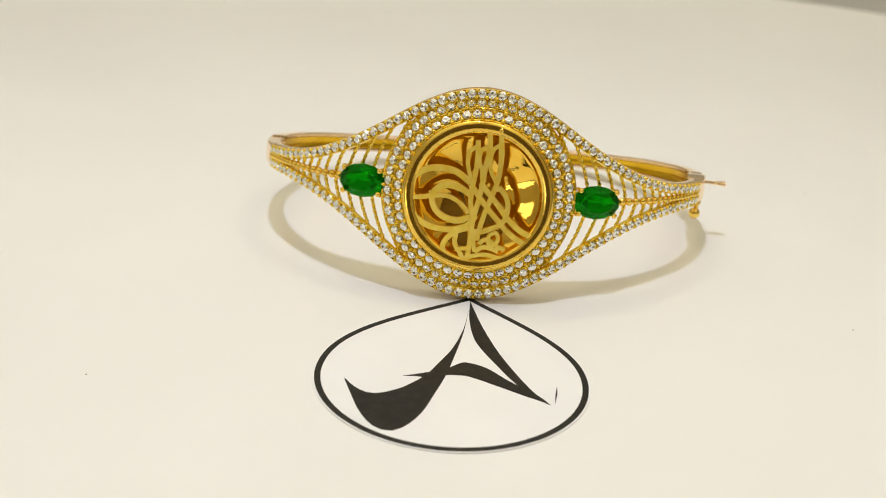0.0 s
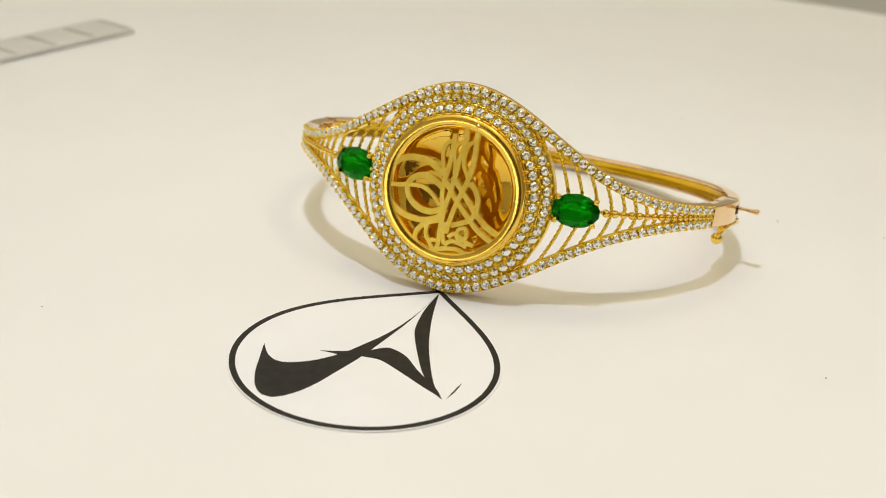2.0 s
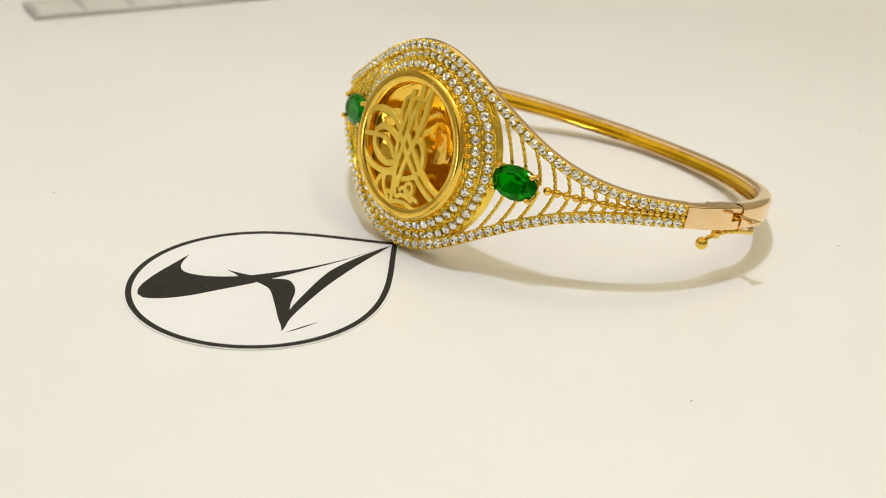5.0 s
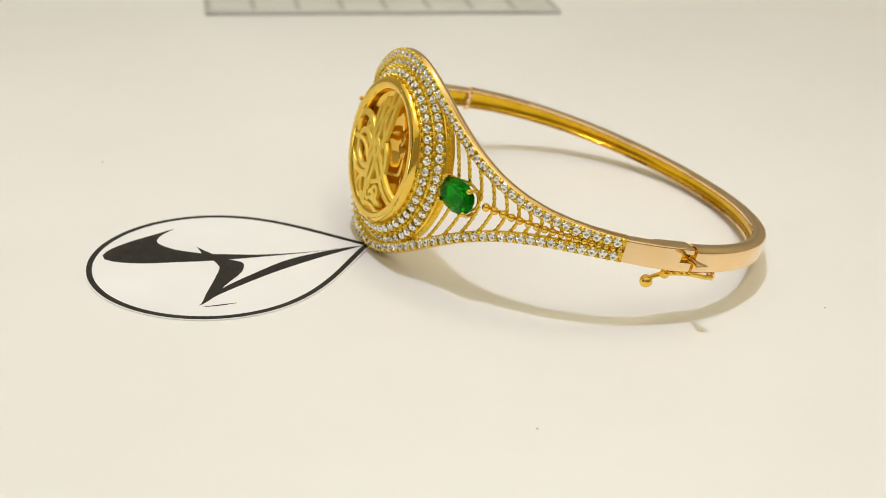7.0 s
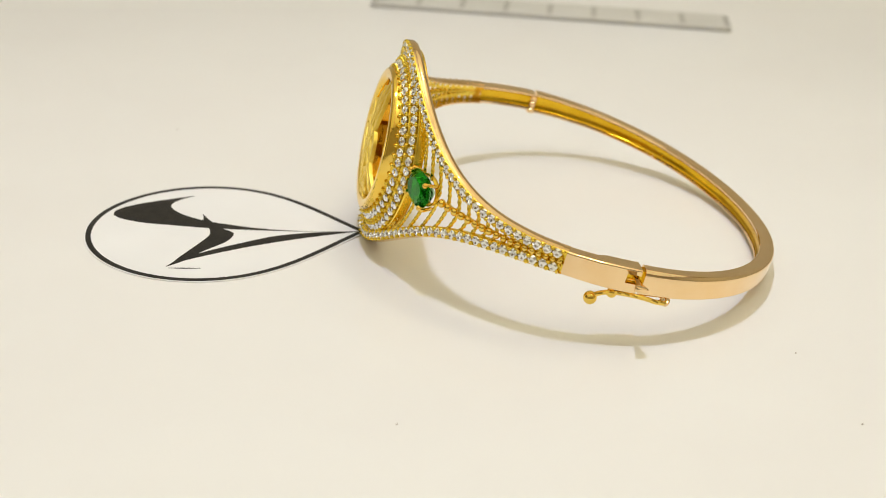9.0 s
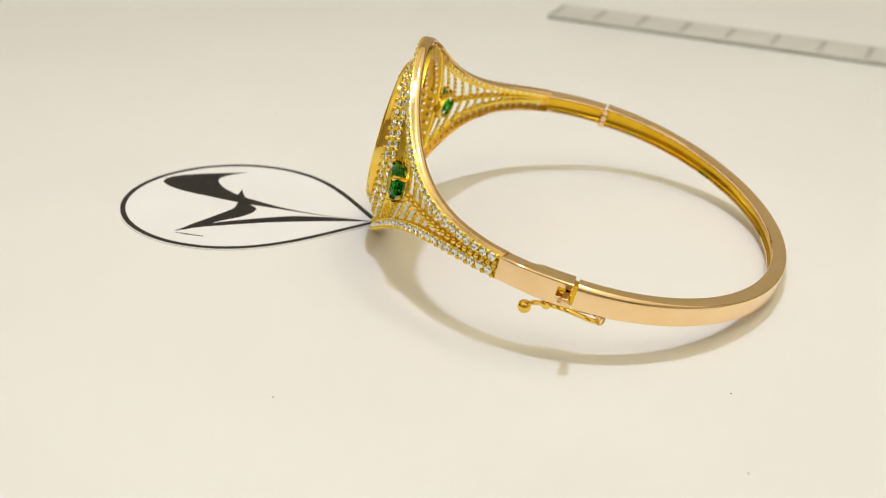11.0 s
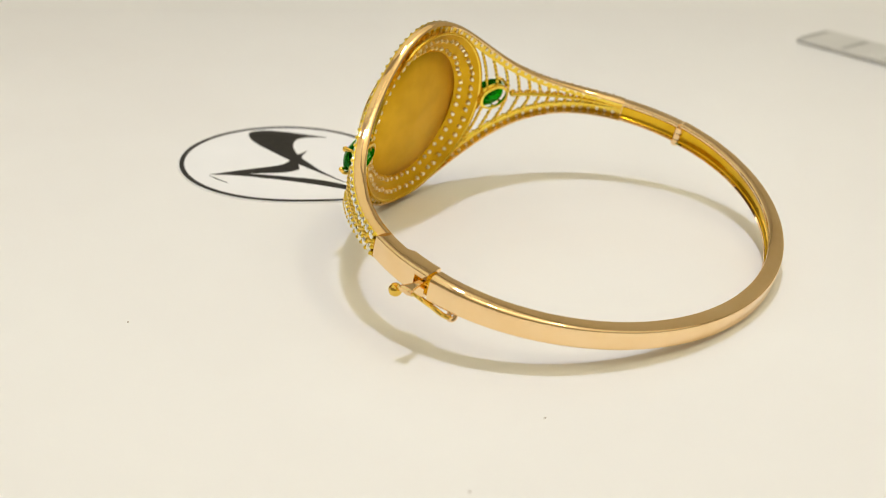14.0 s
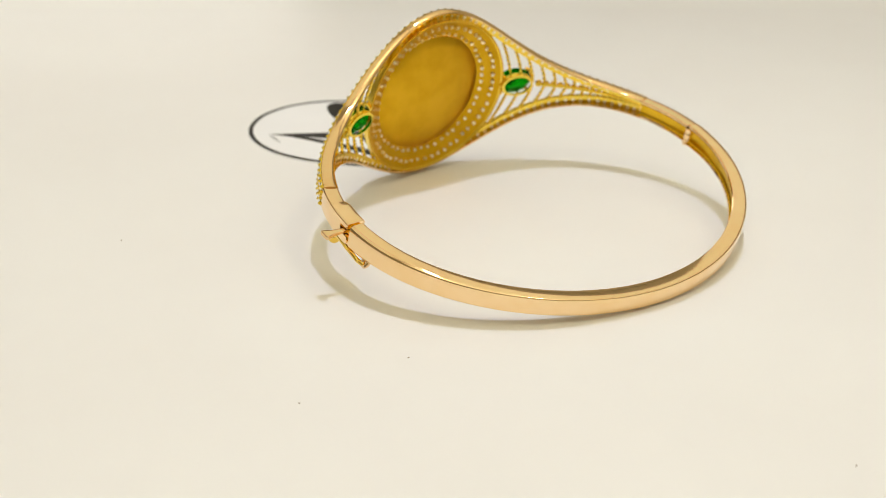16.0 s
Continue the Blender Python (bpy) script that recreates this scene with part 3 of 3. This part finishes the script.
for phi0, phi1, hgt in ((SEAM + 0.022, 2 * math.pi - 1.61, taper), (-1.57, -PAVE, lambda u: 0.275), (PAVE, SEAM - 0.15, lambda u: 0.28)):
    bm = bmesh.new()
    rows = []
    for i in range(121):
        u = i / 120
        h = hgt(u) / 2 - 0.044
        rows.append([ring(phi0 + (phi1 - phi0) * u, z, o) for z, o in [(h * math.sin(a), -0.086 + 0.04 * math.cos(a)) for a in (math.pi / 2 * (k / 6 - 1) for k in range(13))] + [(h * 0.9, -0.035), (-h * 0.9, -0.035)]])
    rings(bm, rows)
    part("inner_lining", bm, INNER, bangle, "yellow gold inner side of the band")

# hinge: three knuckles on an upright pin
for k, (z0, z1) in enumerate(((-0.13, -0.05), (-0.045, 0.045), (0.05, 0.13))):
    bm = bmesh.new()
    rows = []
    for z, r in ((z0, 0.05), (z0 + 0.01, 0.06), (z1 - 0.01, 0.06), (z1, 0.05)):
        c = ring(-1.59, 0, -0.045)
        rows.append([(c.x + r * math.cos(a), c.y + r * math.sin(a), z) for a in (j * math.pi / 8 for j in range(16))])
    rings(bm, rows)
    part("hinge_knuckle", bm, ROSE, bangle)


def block(phi0, phi1, h0, h1, o0, o1, n=6):
    """A piece of the ring between two angles, heights and depths, with softened edges."""
    bm, e, rows = bmesh.new(), 0.008, []
    for i in range(n + 1):
        phi = phi0 + (phi1 - phi0) * i / n
        k = e if i in (0, n) else 0.0
        prof = [(h0 + k, o0 + e), (h0 + e, o0 + k), (h1 - e, o0 + k), (h1 - k, o0 + e), (h1 - k, o1 - e), (h1 - e, o1 - k), (h0 + e, o1 - k), (h0 + k, o1 - e)]
        rows.append([ring(phi, h, o) for h, o in prof])
    rings(bm, rows)
    return bm


def lip(side, inner):
    """One lip of the clasp box, in line with the shoulder's own section."""
    bm, rows = bmesh.new(), []
    h, o, t = 0.1525, 0.1, 0.24
    for i in range(5):
        phi = SEAM - 0.06 + 0.06 * i / 4
        prof = [(inner, o + 0.003)] + corner(h, o, 0.022, 1, 1) + [(h, o - t + 0.016), (h - 0.004, o - t), (h - 0.016, o - t - 0.006), (inner, o - t)]
        rows.append([ring(phi, side * z, off) for z, off in prof])
    rings(bm, rows)
    return bm


def clasp():
    # the box that takes the spring, open on its outer side
    case = part("clasp_box", lip(1, 0.085), ROSE, bangle, "rose gold clasp box open at its side", 32)
    part("lower_lip", lip(-1, 0.03), ROSE, case, smooth=32)
    part("tongue", block(SEAM - 0.004, SEAM + 0.03, -0.125, 0.125, -0.09, 0.055), INNER, case)
    part("inner_wall", block(SEAM - 0.062, SEAM - 0.002, -0.04, 0.095, -0.14, 0.035), INNER, case)
    part("spring", block(SEAM - 0.05, SEAM + 0.012, -0.012, 0.012, 0.0, 0.06), BRIGHT, case, "bent gold spring inside the box")
    # press tab: a flat neck with a rounded, wider end
    bm = bmesh.new()
    rows = []
    for o, w, t in ((-0.03, 0.014, 0.022), (0.12, 0.014, 0.022), (0.22, 0.014, 0.022), (0.29, 0.018, 0.026), (0.34, 0.024, 0.032), (0.37, 0.027, 0.034), (0.39, 0.026, 0.031), (0.398, 0.022, 0.022)):
        c = SEAM - 0.018
        rows.append([ring(c + w * math.copysign(abs(math.cos(q)) ** 0.5, math.cos(q)), 0.045 + t * math.copysign(abs(math.sin(q)) ** 0.5, math.sin(q)), o) for q in ((k + 0.5) * math.pi / 8 for k in range(16))])
    rings(bm, rows)
    part("press_tab", bm, ROSE, bangle, "small flared gold press tab sticking out of the clasp")
    # safety arm below the band
    bm = bmesh.new()
    arm = [(1.385, -0.342, 0.01), (1.405, -0.277, 0.02), (1.44, -0.222, 0.04), (1.49, -0.187, 0.06), (1.55, -0.172, 0.085), (1.61, -0.178, 0.10), (1.66, -0.195, 0.112), (1.70, -0.195, 0.11)]
    tube(bm, spline([ring(*p) for p in arm], 6), 0.029, 10)
    safety = part("safety_arm", bm, BRIGHT, bangle, "bent gold wire safety catch under the band")
    for phi, h, o, r in ((1.383, -0.347, 0.01, 0.08), (1.468, -0.234, -0.015, 0.062)):
        bm = bmesh.new()
        ball(bm, ring(phi, h, o), r, 16, 10)
        part("ball_end", bm, BRIGHT, safety)
    bm = bmesh.new()
    tube(bm, [ring(1.468, -0.12, 0.0), ring(1.468, -0.2, 0.0), ring(1.468, -0.27, -0.01)], 0.03, 8)
    part("pivot", bm, BRIGHT, safety)
    bm = bmesh.new()
    c = ring(1.70, -0.172, 0.085)
    along = (ring(1.73, 0) - ring(1.67, 0)).normalized()
    o = outward(1.70)
    rise = (Vector((0, 0, 1)) * 0.75 - o * 0.6).normalized()
    rows = []
    for k in range(20):
        a = 2 * math.pi * k / 20
        d = along * math.cos(a) * 0.036 + rise * math.sin(a) * 0.044
        e = d.normalized()
        side = along.cross(rise)
        rows.append([c + d + (e * math.cos(t) + side * math.sin(t)) * 0.030 for t in (q * math.pi / 4 for q in range(8))])
    rings(bm, rows, closed_rows=True)
    part("catch_loop", bm, ROSE, bangle, "small gold loop under the rear band")


clasp()


# ---- the sticker with its drawn mark ----
sticker = new("sticker")
tagged(sticker, "drop-shaped white sticker with black outline and sweeping black mark", "sticker")
sticker.matrix_world = pose(0, 0, 0, 0, 0, -4.2)


def bezier(a, b, c, d, n=24):
    a, b, c, d = (np.array(p, float) for p in (a, b, c, d))
    return [(1 - u) ** 3 * a + 3 * u * (1 - u) ** 2 * b + 3 * u * u * (1 - u) * c + u**3 * d for u in (k / n for k in range(n))]


def drop(inset):
    """Outline of the sticker, from its tip, drawn in from the edge."""
    right = bezier((0, 0), (0.62, -0.60), (1.535, -1.12), (1.535, -2.13)) + bezier((1.535, -2.13), (1.535, -2.97), (0.84, -3.665), (0, -3.665))
    pts = right + [np.array((0, -3.665))] + [p * (-1, 1) for p in right[:0:-1]]
    out = []
    for i, p in enumerate(pts):
        d = pts[(i + 1) % len(pts)] - pts[i - 1]
        nrm = np.array([d[1], -d[0]]) / (np.linalg.norm(d) + 1e-9)
        q = p + nrm * inset
        if i == 0:
            q = np.array((0, -inset * 1.35))
        out.append((float(q[0]), float(q[1])))
    return out


bm = bmesh.new()
plate(bm, drop(-0.012), 0.0, 0.016)
part("sheet", bm, PAPER, sticker, "thin glossy white vinyl", 0)


def outline():
    bm = bmesh.new()
    a, b = drop(0.008), drop(0.078)
    rows = [[(*p, 0.0155), (*p, 0.0195), (*q, 0.0195), (*q, 0.0155)] for p, q in zip(a, b)]
    rings(bm, rows, closed_rows=True)
    part("outline", bm, INK, sticker, "black outline", 0)


outline()
TIP, END = (0.015, -0.124), (1.123, -2.519)
MARKS = {
    "swoosh": ([TIP, (0.015, -0.83), (-0.061, -1.411), (-0.181, -1.816), (-0.273, -2.082), (-0.398, -2.312), (-0.566, -2.518), (-0.793, -2.654), (-0.99, -2.583), (-1.178, -2.366)],
               [TIP, (0.023, -0.904), (-0.013, -1.499), (-0.068, -2.087), (-0.144, -2.528), (-0.231, -2.961), (-0.37, -3.27), (-0.529, -3.393), (-0.721, -3.297), (-0.904, -3.019), (-1.057, -2.66), (-1.178, -2.366)]),
    "bar": ([(-0.541, -2.202), (-0.398, -2.132), (-0.228, -2.032)], [(-0.541, -2.202), (-0.392, -2.182), (-0.228, -2.192)]),
    "arc": ([(-0.098, -1.932), (-0.037, -1.893), (0.043, -1.794), (0.136, -1.746), (0.368, -1.831), (0.639, -2.078), (0.966, -2.33), END],
            [(-0.098, -2.092), (0.052, -2.062), (0.197, -2.07), (0.524, -2.22), (0.844, -2.38), (1.001, -2.447), END]),
    "leg": ([TIP, (0.208, -0.749), (0.443, -1.362), (0.667, -1.824), (0.91, -2.254), END], [TIP, (0.053, -0.63), (0.14, -1.067), (0.243, -1.335), (0.469, -1.732), (0.682, -2.072), (0.849, -2.267), END]),
    "tick": ([(1.172, -2.084), (1.182, -2.28), (1.165, -2.486)], [(1.172, -2.084), (1.162, -2.28), (1.165, -2.486)]),
}


def even(pts, n=40):
    """Points at even steps along a smooth curve."""
    line = np.array(spline(pts, 8))
    run = np.r_[0, np.cumsum(np.linalg.norm(np.diff(line, axis=0), axis=1))]
    return [(float(np.interp(u, run, line[:, 0])), float(np.interp(u, run, line[:, 1]))) for u in np.linspace(0, run[-1], n)]


for i, (name, (one, two)) in enumerate(MARKS.items()):
    bm = bmesh.new()
    z = 0.0186 + 0.0005 * i
    rings(bm, [[(*p, 0.0155), (*p, z), (*q, z), (*q, 0.0155)] for p, q in zip(even(one), even(two))], cap=False)
    part(name, bm, INK, sticker, smooth=0)


# ---- the plastic strip behind ----
def strip():
    base = new("plastic_strip")
    tagged(base, "grey plastic strip with dark cross marks, flat on the table", "ruler")
    base.matrix_world = Matrix.Translation((-0.1184, 0.0128, 0)) @ pose(0, 0, 0, 0, 0, -15.0)
    bm = bmesh.new()
    box(bm, -1.10, 0.0, 0.0, 7.67, 0.0, 0.1, 0.02)
    part("bar", bm, STRIP, base, "flat grey plastic")
    for k in range(9):
        bm = bmesh.new()
        y = 0.07 + 0.941 * k
        box(bm, -0.95, -0.1, y - 0.06, y + 0.06, 0.099, 0.106)
        part("cross_mark", bm, MARK, base, smooth=0)


strip()


# ---- dust on the board ----
def dust():
    bm = bmesh.new()
    bmesh.ops.create_icosphere(bm, subdivisions=1, radius=0.014, matrix=Matrix.Diagonal((1.3, 0.8, 0.5, 1)))
    for v in bm.verts:
        v.co *= random.uniform(0.7, 1.2)
    speck = new("dust_speck", finish("dust_speck", bm, SPECK, 40))
    tagged(speck, "tiny brown dust speck on the white board", "dust", "dust on the board")
    spots = [(4.77, -0.19), (-4.12, -2.59), (5.18, 4.62), (3.66, 4.52), (1.43, 8.85)]
    speck.matrix_world = pose(spots[0][0] * CM, spots[0][1] * CM, 0.00008)
    for i, (x, y) in enumerate(spots[1:]):
        copy_thing(speck, pose(x * CM, y * CM, 0.00008, 0, 0, 50 * i + 20))


dust()
